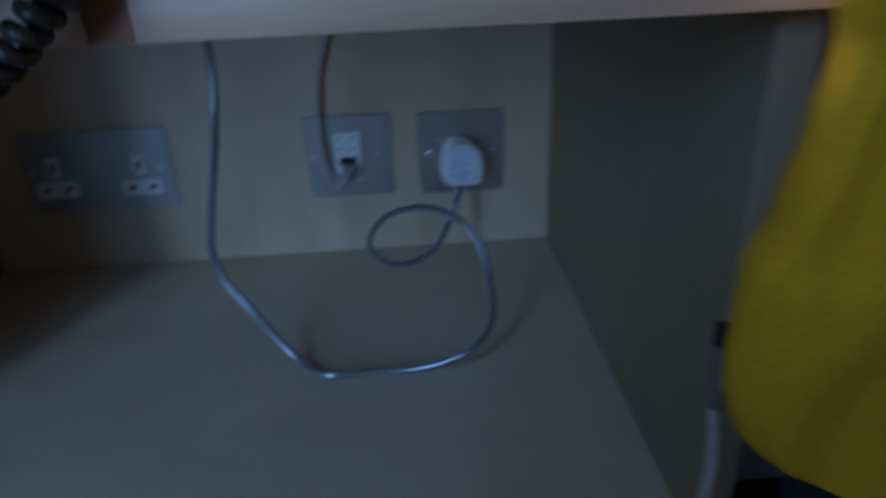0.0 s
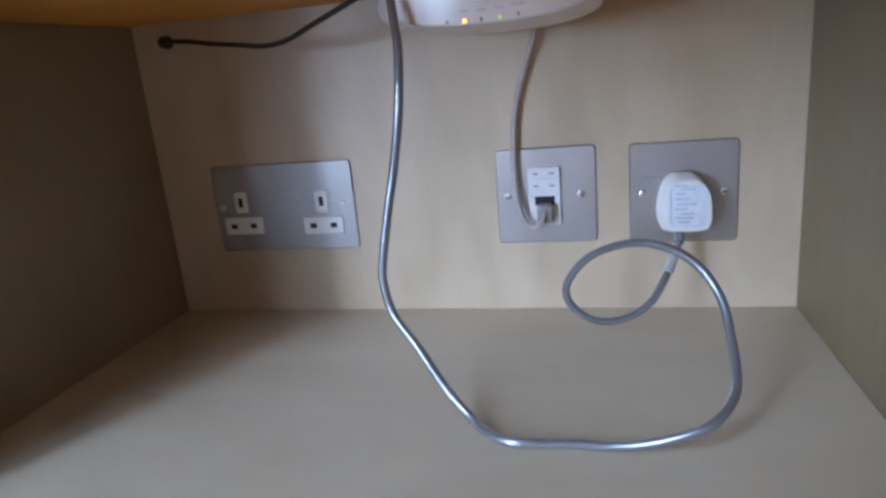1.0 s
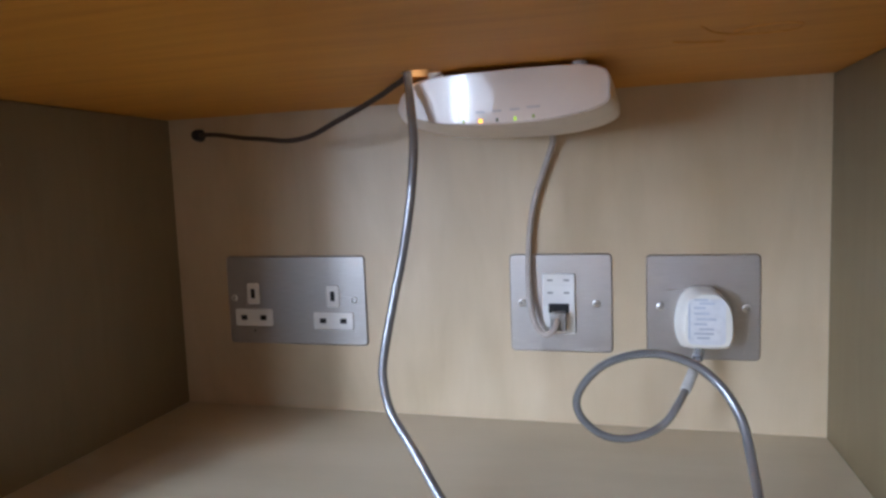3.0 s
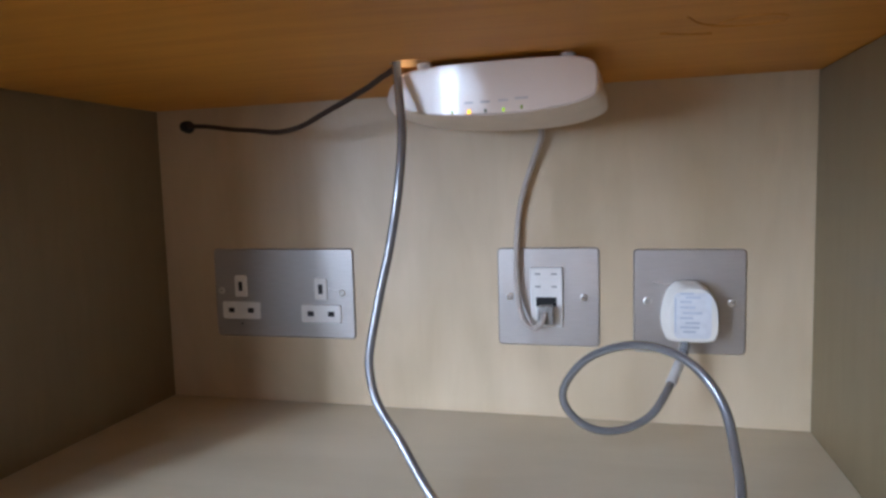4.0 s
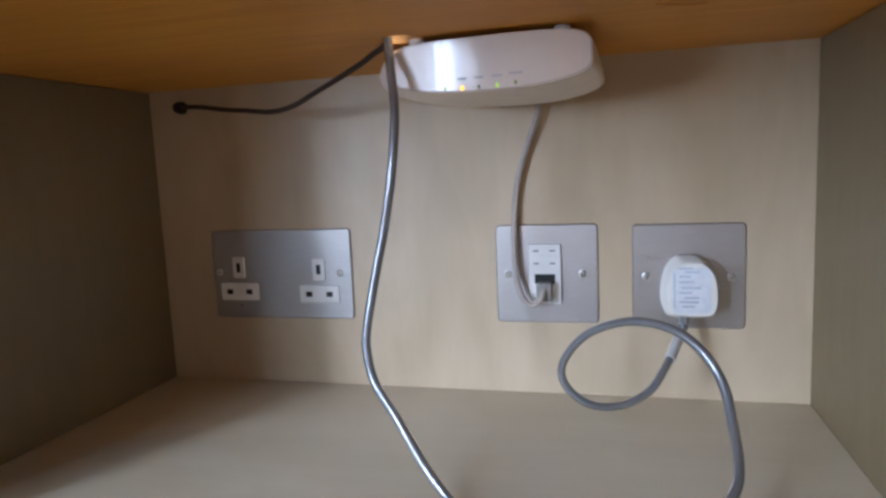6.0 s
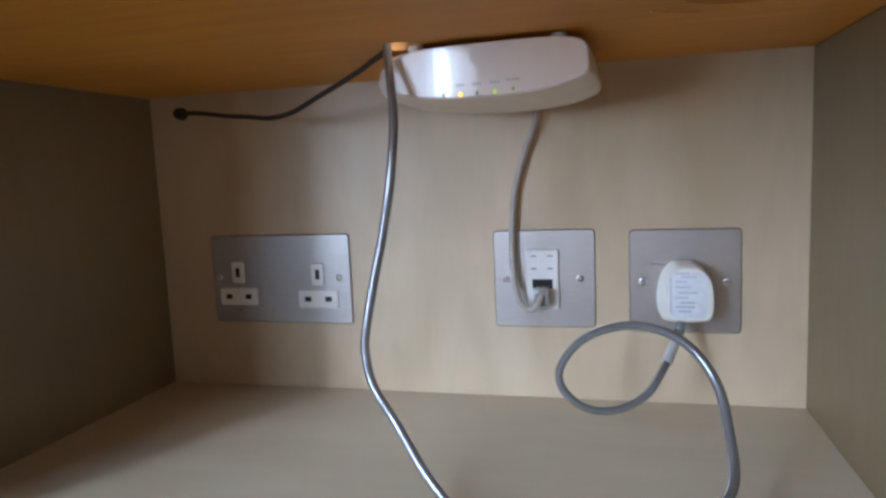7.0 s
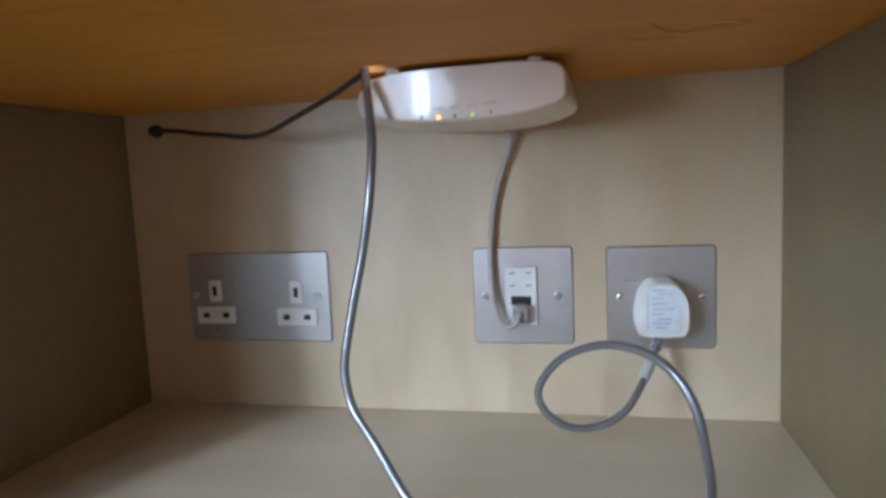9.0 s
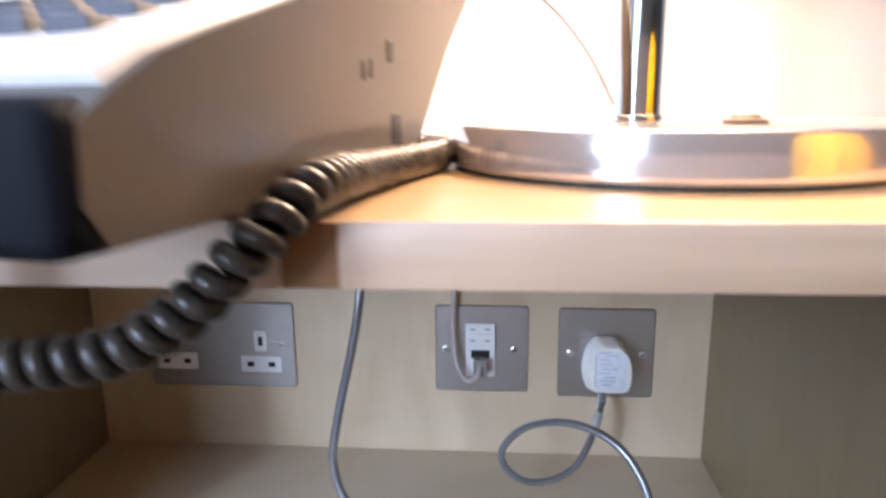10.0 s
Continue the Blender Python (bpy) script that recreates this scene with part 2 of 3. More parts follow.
def rounded(x0, x1, z0, z1, r, seg=5):
    """Ring of a rounded rectangle in x and z."""
    out = []
    for cx, cz, a0 in ((x1 - r, z1 - r, 0), (x0 + r, z1 - r, 90), (x0 + r, z0 + r, 180), (x1 - r, z0 + r, 270)):
        for i in range(seg + 1):
            a = radians(a0 + 90 * i / seg)
            out.append((cx + r * math.cos(a), cz + r * math.sin(a)))
    return out


def slab(x0, x1, z0, z1, r, yb, yf, soft=0.0006, bm=None):
    """A plate on a wall: back at yb, face at yf, with a softened rim."""
    ring = rounded(x0, x1, z0, z1, r)
    ins = rounded(x0 + soft, x1 - soft, z0 + soft, z1 - soft, max(r - soft, 0.0001))
    return loft([[(x, yb, z) for x, z in ring], [(x, yf + soft, z) for x, z in ring], [(x, yf, z) for x, z in ins]], bm=bm)


def disc(cx, cy, z0, z1, r, seg=48, soft=0.001, r1=None):
    r1 = r if r1 is None else r1
    ring = lambda rad, z: [(cx + rad * math.cos(2 * math.pi * i / seg), cy + rad * math.sin(2 * math.pi * i / seg), z) for i in range(seg)]
    return loft([ring(r - soft, z0), ring(r, z0 + soft), ring(r1, z1 - soft), ring(r1 - soft * 0.4, z1 - soft * 0.3), ring(r1 - soft, z1)])


def spline(pts, step=0.004):
    """Evenly spaced points on a Catmull-Rom curve."""
    p = [Vector(q) for q in pts]
    p = [2 * p[0] - p[1]] + p + [2 * p[-1] - p[-2]]
    dense = []
    for i in range(1, len(p) - 2):
        a, b, c, d = p[i - 1:i + 3]
        for k in range(24):
            t = k / 24
            dense.append(0.5 * ((2 * b) + (c - a) * t + (2 * a - 5 * b + 4 * c - d) * t * t + (3 * b - a - 3 * c + d) * t ** 3))
    dense.append(p[-2])
    out, left = [dense[0]], step
    for a, b in zip(dense, dense[1:]):
        seg = (b - a).length
        while seg >= left:
            a = a + (b - a) * (left / seg)
            seg -= left
            out.append(a.copy())
            left = step
        left -= seg
    out.append(dense[-1])
    return out


def frames_along(pts):
    """Tangent and two side vectors at each point, turning as little as possible."""
    tans = [(pts[min(i + 1, len(pts) - 1)] - pts[max(i - 1, 0)]).normalized() for i in range(len(pts))]
    side = tans[0].orthogonal().normalized()
    out = []
    for t in tans:
        side = (side - t * side.dot(t)).normalized()
        out.append((t, side, t.cross(side)))
    return out


def tube(pts, radius, seg=12, step=0.004, bm=None, even=True):
    line = spline(pts, step) if even else pts
    rings = []
    for p, (t, s, u) in zip(line, frames_along(line)):
        rings.append([tuple(p + s * (radius * math.cos(2 * math.pi * k / seg)) + u * (radius * math.sin(2 * math.pi * k / seg))) for k in range(seg)])
    return loft(rings, bm=bm)


# ---- the room, closed round the desk ----
FLOOR_Z, CEIL_Z = -0.43, 2.07
RX0, RX1, RY0, RY1 = -2.2, 1.9, -2.2, 0.03
tagged(part("floor", box(RX0 - 0.1, RX1 + 0.1, RY0 - 0.2, RY1 + 0.1, FLOOR_Z - 0.1, FLOOR_Z), M_CARPET), "plain brown-grey carpeted room floor", "floor", kind="structure")
tagged(part("ceiling", box(RX0 - 0.1, RX1 + 0.1, RY0 - 0.2, RY1 + 0.1, CEIL_Z, CEIL_Z + 0.1), M_WALL), "plain white painted room ceiling", "ceiling", kind="structure")
tagged(part("wall_north", box(RX0, RX1, RY1, RY1 + 0.1, FLOOR_Z, CEIL_Z), M_WALL), "bright white painted wall behind the desk", "wall", kind="structure")
tagged(part("wall_east", box(RX1, RX1 + 0.1, RY0 - 0.15, RY1 + 0.1, FLOOR_Z, CEIL_Z), M_DARKWALL), "unseen room wall, near black to cut bounced light", "wall", kind="structure")
tagged(part("wall_west", box(RX0 - 0.1, RX0, RY0 - 0.15, RY1 + 0.1, FLOOR_Z, CEIL_Z), M_ROOM), "plain beige papered room wall", "wall", kind="structure")
wx0, wx1, wz0, wz1 = WIN_X - WIN_W / 2, WIN_X + WIN_W / 2, WIN_Z - WIN_H / 2, WIN_Z + WIN_H / 2
bm = box(RX0, wx0, RY0 - 0.15, RY0, FLOOR_Z, CEIL_Z)
box(wx1, RX1, RY0 - 0.15, RY0, FLOOR_Z, CEIL_Z, bm=bm)
box(wx0, wx1, RY0 - 0.15, RY0, FLOOR_Z, wz0, bm=bm)
box(wx0, wx1, RY0 - 0.15, RY0, wz1, CEIL_Z, bm=bm)
tagged(part("wall_south", bm, M_ROOM), "beige papered wall with a window opening", "wall", kind="structure")
# unseen blocker in place of whoever holds the camera; shades the right front
tagged(part("light_blocker", box(-0.15, RX1, -1.06, -0.98, FLOOR_Z, 0.46), M_BLOCKER), "unseen low pinkish beige block added to shade the desk", "wall", kind="structure")
win = thing("window_1", "tall white framed window with two panes", "window", kind="structure")
for nm, q in (("window_frame", (wx0, wx0 + 0.03, wz0, wz1)), ("window_frame", (wx1 - 0.03, wx1, wz0, wz1)), ("window_frame", (wx0 + 0.03, wx1 - 0.03, wz0, wz0 + 0.04)),
              ("window_frame", (wx0 + 0.03, wx1 - 0.03, wz1 - 0.04, wz1)), ("mullion", (GAP_X - 0.010, GAP_X + 0.010, wz0 + 0.04, wz1 - 0.04))):
    part(nm, box(q[0], q[1], RY0 - 0.09, RY0 - 0.04, q[2], q[3], 0.004), M_WHITE, win)
for x0, x1 in ((wx0 + 0.03, GAP_X - 0.010), (GAP_X + 0.010, wx1 - 0.03)):
    g = part("pane", box(x0, x1, RY0 - 0.068, RY0 - 0.062, wz0 + 0.04, wz1 - 0.04), M_GLASS, win)
    g.visible_shadow = False

# ---- desk with its open compartment ----
NX0, NX1, NZ1, FRONT = -0.200, 0.390, 0.2865, -0.402
TOP0, TOP1, EDGE_Y = NZ1, 0.3052, -0.418
TX0, TX1 = -0.34, 1.00
desk = thing("desk", "pale maple veneer desk with an open cable compartment", "desk")
part("back_panel", box(NX0 - 0.004, NX1 + 0.004, 0.0, 0.012, -0.01, NZ1), M_BACK, desk, "pale maple veneer back panel with fine vertical grain")
part("side_panel", box(NX0 - 0.018, NX0, FRONT, 0.0, FLOOR_Z, NZ1 - 0.0005, 0.0006, 1), M_SIDESHADE, desk)
rp = part("side_panel", box(NX1, NX1 + 0.018, FRONT, 0.0, FLOOR_Z, NZ1 - 0.0005, 0.0006, 1), M_SIDESHADE, desk)
part("edge_band", box(NX1 - 0.0004, NX1 + 0.0184, FRONT - 0.002, FRONT, FLOOR_Z + 0.001, NZ1 - 0.001, 0.0005, 1), M_BAND, rp, "grey-brown wooden edge band")
part("shelf", box(NX0, NX1, FRONT + 0.002, 0.0, -0.018, 0.0, 0.0005, 1), M_SHELF, desk, "smooth pale shelf forming the compartment floor")
# desk carried on to the right, added to darken the gap beside the bag
part("gap_darkening_panel", box(NX1 + 0.018, 0.982, 0.0, 0.012, -0.30, NZ1 - 0.0005), M_SIDESHADE, desk)
part("side_panel", box(0.964, 0.982, FRONT, 0.0, FLOOR_Z, NZ1 - 0.0005, 0.0006, 1), M_SIDESHADE, desk)
part("front_panel", box(NX0, NX1, FRONT + 0.03, FRONT + 0.048, FLOOR_Z, -0.018), M_SIDESHADE, desk)


def desktop(hx, hy, hr, x0, x1, y0, y1, z0, z1, n=32, h=0.05):
    """A board with one round hole through it; returns the top and rim, and the underside, as two meshes."""
    def sheet(b, z):
        inner, outer = [], []
        for i in range(n):
            a = 2 * math.pi * (i + 0.5) / n
            c, s = math.cos(a), math.sin(a)
            k = h / max(abs(c), abs(s))
            inner.append(b.verts.new((hx + hr * c, hy + hr * s, z)))
            outer.append(b.verts.new((hx + k * c, hy + k * s, z)))
        for i in range(n):
            j = (i + 1) % n
            b.faces.new((inner[i], inner[j], outer[j], outer[i]))
        for i in range(n):
            ci, cj = outer[i].co, outer[(i + 1) % n].co
            if abs(ci.x - cj.x) > 1e-6 and abs(ci.y - cj.y) > 1e-6:
                corner = b.verts.new((hx + math.copysign(h, ci.x - hx), hy + math.copysign(h, ci.y - hy), z))
                b.faces.new((outer[i], corner, outer[(i + 1) % n]))
        for ax, bx, ay, by in ((x0, hx - h, y0, y1), (hx + h, x1, y0, y1), (hx - h, hx + h, y0, hy - h), (hx - h, hx + h, hy + h, y1)):
            b.faces.new([b.verts.new(p) for p in ((ax, ay, z), (bx, ay, z), (bx, by, z), (ax, by, z))])
        return inner
    b = bmesh.new()
    up = sheet(b, z1)
    low = [b.verts.new((v.co.x, v.co.y, z0)) for v in up]
    for i in range(n):
        j = (i + 1) % n
        b.faces.new((up[i], up[j], low[j], low[i]))
    for p, q in (((x0, y0), (x1, y0)), ((x1, y0), (x1, y1)), ((x1, y1), (x0, y1)), ((x0, y1), (x0, y0))):
        b.faces.new([b.verts.new(v) for v in ((*p, z0), (*q, z0), (*q, z1), (*p, z1))])
    under = bmesh.new()
    sheet(under, z0)
    return b, under


HOLE = (0.1065, -0.146)
top_bm, under_bm = desktop(*HOLE, 0.0135, TX0, TX1, EDGE_Y + 0.002, RY1, TOP0, TOP1)
top = part("desktop", top_bm, M_TOP, desk, "warm glossy wooden top", smooth=False)
under = part("underside", under_bm, M_UNDER, top, "warm orange-brown veneered underside", smooth=False)
STRIP_X0, STRIP_X1 = 0.1360, 0.1520
# lipping drawn pale left of the strip, warm tan right of it
part("edge_lipping", box(TX0, STRIP_X0, EDGE_Y, EDGE_Y + 0.002, TOP0 - 0.0003, TOP1 + 0.0003, 0.0007, 2), M_EDGE, top, "pale wooden edge lipping")
part("edge_lipping", box(STRIP_X0 + 0.0001, TX1, EDGE_Y, EDGE_Y + 0.002, TOP0 - 0.0003, TOP1 + 0.0003, 0.0007, 2), M_EDGEWARM, top, "warm tan wooden edge lipping")
# thin orange-brown strip laid over the lipping, nearly its full height
part("edge_patch", box(STRIP_X0, STRIP_X1, EDGE_Y - 0.0003, EDGE_Y + 0.001, TOP0 + 0.0002, TOP1 - 0.0002, 0.0002, 1), M_STRIP, top, "orange-brown strip on the edge lipping")
# pencil scribble on the underside
for pts in (((0.273, -0.212), (0.280, -0.196), (0.292, -0.185), (0.306, -0.182), (0.320, -0.184), (0.323, -0.196), (0.312, -0.204), (0.298, -0.201), (0.291, -0.192)),
            ((0.262, -0.178), (0.278, -0.170), (0.290, -0.168))):
    part("pencil_mark", tube([(x, y, NZ1 - 0.0002) for x, y in pts], 0.0007, 5, 0.003), M_PENCIL, under)

# ---- sockets on the back panel ----


def screw(x, z, parent, y=-0.0019):
    b = bmesh.new()
    ring = lambda r, yy: [(x + r * math.cos(2 * math.pi * i / 20), yy, z + r * math.sin(2 * math.pi * i / 20)) for i in range(20)]
    loft([ring(0.0036, y + 0.001), ring(0.0034, y - 0.0004), ring(0.0022, y - 0.0009), ring(0.0016, y - 0.0003)], bm=b)
    s = part("screw", b, M_SCREW, parent, "nickel screw head")
    part("screw_slot", box(x - 0.0015, x + 0.0015, y - 0.0006, y - 0.0002, z - 0.0003, z + 0.0003), M_SLOT, s)


def pin_insert(x, z, parent, kind):
    if kind == "earth":
        i = part("earth_insert", slab(x - 0.0065, x + 0.0065, z - 0.0105, z + 0.0105, 0.002, -0.0018, -0.0032), M_WHITE, parent, "white earth pin insert")
        part("slot", slab(x - 0.0021, x + 0.0021, z - 0.0046, z + 0.0046, 0.0004, -0.0030, -0.0035, 0.0001), M_SLOT, i)
    else:
        i = part("pin_insert", slab(x - 0.0205, x + 0.0205, z - 0.0085, z + 0.0085, 0.002, -0.0018, -0.0032), M_WHITE, parent, "white live and neutral pin insert")
        for dx in (-0.0105, 0.0105):
            part("slot", slab(x + dx - 0.0032, x + dx + 0.0032, z - 0.0024, z + 0.0024, 0.0004, -0.0030, -0.0035, 0.0001), M_SLOT, i)


double = thing("double_socket", "brushed steel double mains socket with white inserts", "socket")
part("plate", slab(-0.145, 0.0015, 0.064, 0.150, 0.004, 0.0, -0.0019, 0.0010), M_STEEL, double, "brushed steel faceplate")
for cx, cz in ((-0.1165, 0.1135), (-0.0320, 0.1115)):
    pin_insert(cx, cz, double, "earth")
    pin_insert(cx - 0.0005, cz - 0.0237, double, "pins")
screw(-0.0105, 0.1080, double)
screw(-0.1380, 0.1090, double)
part("marker_dot", slab(-0.1178, -0.1162, 0.0757, 0.0773, 0.0007, -0.0018, -0.0027, 0.0001), M_SLOT, double)
part("scratch", tube([(-0.026, -0.0020, 0.1125), (-0.018, -0.0020, 0.1112), (-0.012, -0.0020, 0.1102)], 0.0003, 5, 0.003), M_SCREW, double)

data_sk = thing("data_socket", "brushed steel network socket with white outlet module", "socket")
part("plate", slab(0.1375, 0.2250, 0.064, 0.150, 0.004, 0.0, -0.0019, 0.0010), M_STEEL, data_sk, "brushed steel faceplate")
mod = part("outlet_module", slab(0.1665, 0.1940, 0.081, 0.133, 0.0008, -0.0018, -0.0050), M_WHITE, data_sk, "white plastic outlet module")
part("jack_opening", slab(0.1715, 0.1890, 0.0990, 0.1072, 0.0004, -0.004, -0.0053, 0.0001), M_SLOT, mod, "dark jack opening")
for mx in (0.1730, 0.1870):
    for mz in (0.1275, 0.1165):
        part("module_mark", slab(mx - 0.0024, mx + 0.0024, mz - 0.0007, mz + 0.0007, 0.0003, -0.004, -0.0052, 0.0001), M_MARK, mod)
part("module_rib", slab(0.1700, 0.1905, 0.1210, 0.1232, 0.0003, -0.004, -0.0055, 0.0001), M_WHITE, mod)
screw(0.1480, 0.1070, data_sk)
screw(0.2120, 0.1070, data_sk)

single = thing("single_socket", "brushed steel single mains socket behind a plug", "socket")
part("plate", slab(0.2525, 0.3405, 0.0610, 0.1485, 0.004, 0.0, -0.0019, 0.0010), M_STEEL, single, "brushed steel faceplate")
part("socket_insert", slab(0.2800, 0.3120, 0.0850, 0.1190, 0.006, -0.0018, -0.0034), M_WHITE, single, "white moulded insert")
part("scratch", tube([(0.268, -0.0020, 0.1205), (0.276, -0.0020, 0.1190), (0.283, -0.0020, 0.1200)], 0.0005, 5, 0.003), M_SCREW, single)
screw(0.2640, 0.1050, single)
screw(0.3298, 0.1042, single)

# ---- plug with its long grey lead ----
plug = thing("mains_plug", "cream three-pin plug with grey lead looping over the shelf", "plug")


def plug_ring(y, grow):
    """The plug's outline: a domed top, sloping sides, rounded foot."""
    grow *= 0.985
    cx, cz = 0.2948 + 0.0026 * max(0, (-0.012 - y) / 0.012), 0.0985
    base = [(-0.0125, -0.0250), (0.0135, -0.0250), (0.0195, -0.0205), (0.0213, -0.0120), (0.0207, 0.0040), (0.0172, 0.0160), (0.0085, 0.0243), (0.0, 0.0250),
            (-0.0090, 0.0243), (-0.0165, 0.0160), (-0.0202, 0.0030), (-0.0210, -0.0090), (-0.0185, -0.0195)]
    n = len(base)
    out = []
    for i in range(n):
        a, b, c, d = (Vector(base[(i + k) % n]) for k in (-1, 0, 1, 2))
        for t in (0, 1 / 3, 2 / 3):
            p = 0.5 * ((2 * b) + (c - a) * t + (2 * a - 5 * b + 4 * c - d) * t * t + (3 * b - a - 3 * c + d) * t ** 3)
            out.append((cx + p.x * grow, y, cz + p.y * grow))
    return out


body = part("plug_body", loft([plug_ring(-0.0034, 0.99), plug_ring(-0.010, 1.0), plug_ring(-0.0125, 1.0), plug_ring(-0.0130, 0.985), plug_ring(-0.0200, 0.95), plug_ring(-0.0250, 0.90), plug_ring(-0.0270, 0.84)]), M_CREAM, plug, "cream moulded plug body")
lab = part("rating_label", slab(0.2830, 0.3110, 0.0795, 0.1160, 0.0040, -0.0262, -0.0272, 0.0001), M_LABEL, body, "pale blue printed rating label")
random.seed(4)
for i, z in enumerate((0.1155, 0.1125, 0.1090, 0.1045, 0.1000, 0.0960, 0.0920, 0.0885, 0.0850)):
    x = 0.2875 + random.choice((0.0, 0.002, 0.004))
    part("print_bar", slab(x, x + random.uniform(0.008, 0.016), z - 0.0008, z + 0.0008, 0.0002, -0.0268, -0.0273, 0.00005), M_INK, lab)
part("label_stripe", slab(0.2834, 0.2846, 0.0840, 0.1120, 0.0004, -0.0268, -0.02735, 0.00005), M_INK, lab)
LOOP = [(0.2925, -0.0160, 0.0770), (0.2905, -0.0280, 0.0700), (0.2830, -0.0480, 0.0590), (0.2740, -0.0650, 0.0460), (0.2620, -0.0750, 0.0310), (0.2420, -0.0820, 0.0220), (0.2200, -0.0880, 0.0240), (0.2030, -0.0900, 0.0380), (0.2010, -0.0920, 0.0560)]
ON_SHELF = [(0.2180, -0.1020, 0.0800), (0.2450, -0.1200, 0.0950), (0.2700, -0.1360, 0.0960), (0.2880, -0.1500, 0.0870), (0.3000, -0.1630, 0.0690), (0.3035, -0.1800, 0.0480), (0.3030, -0.2010, 0.0350), (0.2980, -0.2180, 0.0285), (0.2850, -0.2350, 0.0225), (0.2700, -0.2380, 0.0160), (0.2480, -0.2350, 0.0075), (0.2290, -0.2325, 0.0036), (0.2060, -0.2310, 0.0034), (0.1740, -0.2320, 0.0034), (0.1570, -0.2250, 0.0036)]
RISE = [(0.1435, -0.2110, 0.0056), (0.1250, -0.2000, 0.0210), (0.1060, -0.1900, 0.0450), (0.0870, -0.1780, 0.0650), (0.0810, -0.1740, 0.0840), (0.0810, -0.1720, 0.1000), (0.0880, -0.1680, 0.1370), (0.0950, -0.1660, 0.1670), (0.1020, -0.1660, 0.2030), (0.1040, -0.1600, 0.2390), (0.1010, -0.1540, 0.2640), (0.0985, -0.1485, 0.2790), (0.0975, -0.1480, 0.2920), (0.0955, -0.1480, 0.3052), (0.1000, -0.1500, 0.3135), (0.1250, -0.1650, 0.3090), (0.1750, -0.1900, 0.3090), (0.2000, -0.2050, 0.3090)]
LEAD = LOOP + ON_SHELF + RISE
lead = part("lead", tube(LEAD, 0.0031, 14, 0.0035), M_GREYCAB, plug, "shiny grey round lead")
line = [p for p in spline(LEAD, 0.002)[:45] if -0.060 < p.y < -0.040]
part("sleeve", tube(line, 0.0040, 14, even=False), M_SLEEVE, lead, "pale translucent sleeve on the lead")
part("strain_relief", tube([(0.2930, -0.0150, 0.0775), (0.2915, -0.0230, 0.0735), (0.2895, -0.0310, 0.0690)], 0.0042, 14, 0.002), M_GREYCAB, lead)

# ---- router under the desktop ----
router = thing("router", "white glossy router mounted under the desktop with lit indicators", "router")
RCX, RR, TILT, YAW = 0.1625, 0.40, 0.0875, -0.0675


def router_ring(grow, dy, lift=0.0, n=96, inset=0.0):
    """Outline of the router's front, rounder on its ends and bowed along its foot; follows the bulged face."""
    out = []
    for i in range(n):
        a = 2 * math.pi * i / n
        c, s = math.cos(a), math.sin(a)
        e = 0.42
        ux, uz = math.copysign(abs(c) ** e, c), math.copysign(abs(s) ** e, s)
        side = (3.0 if ux < 0 else 1.0) * (0.5 - 0.5 * uz if ux > 0 else 1 - 0.22 * abs(uz))
        x = RCX + ux * (0.0650 + grow * side - inset)
        hz = 0.0158 - inset
        z = 0.2680 + uz * hz
        if uz < 0:
            z -= (0.0022 + grow * (0.36 + 0.14 * ux)) * -uz * (1 - 0.75 * ux * ux)
            z += 0.0040 * ux * ux * -uz if ux > 0 else 0.0025 * ux * ux * -uz
        z = min(z, 0.2832)
        y = -0.1445 - (0.065 ** 2 - min(abs(x - RCX), 0.065) ** 2) / (2 * RR) * (1 if dy < 0.02 else max(0, 1 - (dy - 0.02) / 0.03)) + YAW * (x - RCX) * max(0, 1 - dy / 0.05)
        out.append((x, y + dy + TILT * (0.2670 - z) * max(0, 1 - dy / 0.05), z - lift))
    return out


shell = part("shell", loft([router_ring(0.0, 0.0015, inset=0.001), router_ring(0.0, 0.0), router_ring(0.0012, 0.002), router_ring(0.0030, 0.010), router_ring(0.0062, 0.028), router_ring(0.0080, 0.050), router_ring(0.0080, 0.095), router_ring(0.0060, 0.105)]), M_SHELL, router, "matt white router shell")
fb = bmesh.new()
steps = [0.0, 0.02, 0.1, 0.2, 0.3, 0.4, 0.5, 0.6, 0.7, 0.8, 0.88, 0.94, 0.98, 1.0]
outer = router_ring(0.0, 0.0, inset=0.0008)
loops = []
for k in steps[1:][::-1]:
    loops.append([(RCX + (x - RCX) * k, -0.1445 - (0.065 ** 2 - min(abs((x - RCX) * k), 0.065) ** 2) / (2 * RR) - 0.0003 + YAW * (x - RCX) * k + TILT * (0.2670 - z) * k, 0.2670 + (z - 0.2670) * k) for x, y, z in outer])
rim = [(RCX + (x - RCX) * 1.006, y + 0.0016, 0.2670 + (z - 0.2670) * 1.02) for x, y, z in loops[0]]
loft([rim] + loops, cap0=False, bm=fb)
lid = part("front_panel", fb, M_GLOSS, router, "glossy white front panel")


def face_y(x, z=0.2550):
    return -0.1445 - (0.065 ** 2 - (x - RCX) ** 2) / (2 * RR) - 0.0003 + YAW * (x - RCX) + TILT * (0.2670 - z)


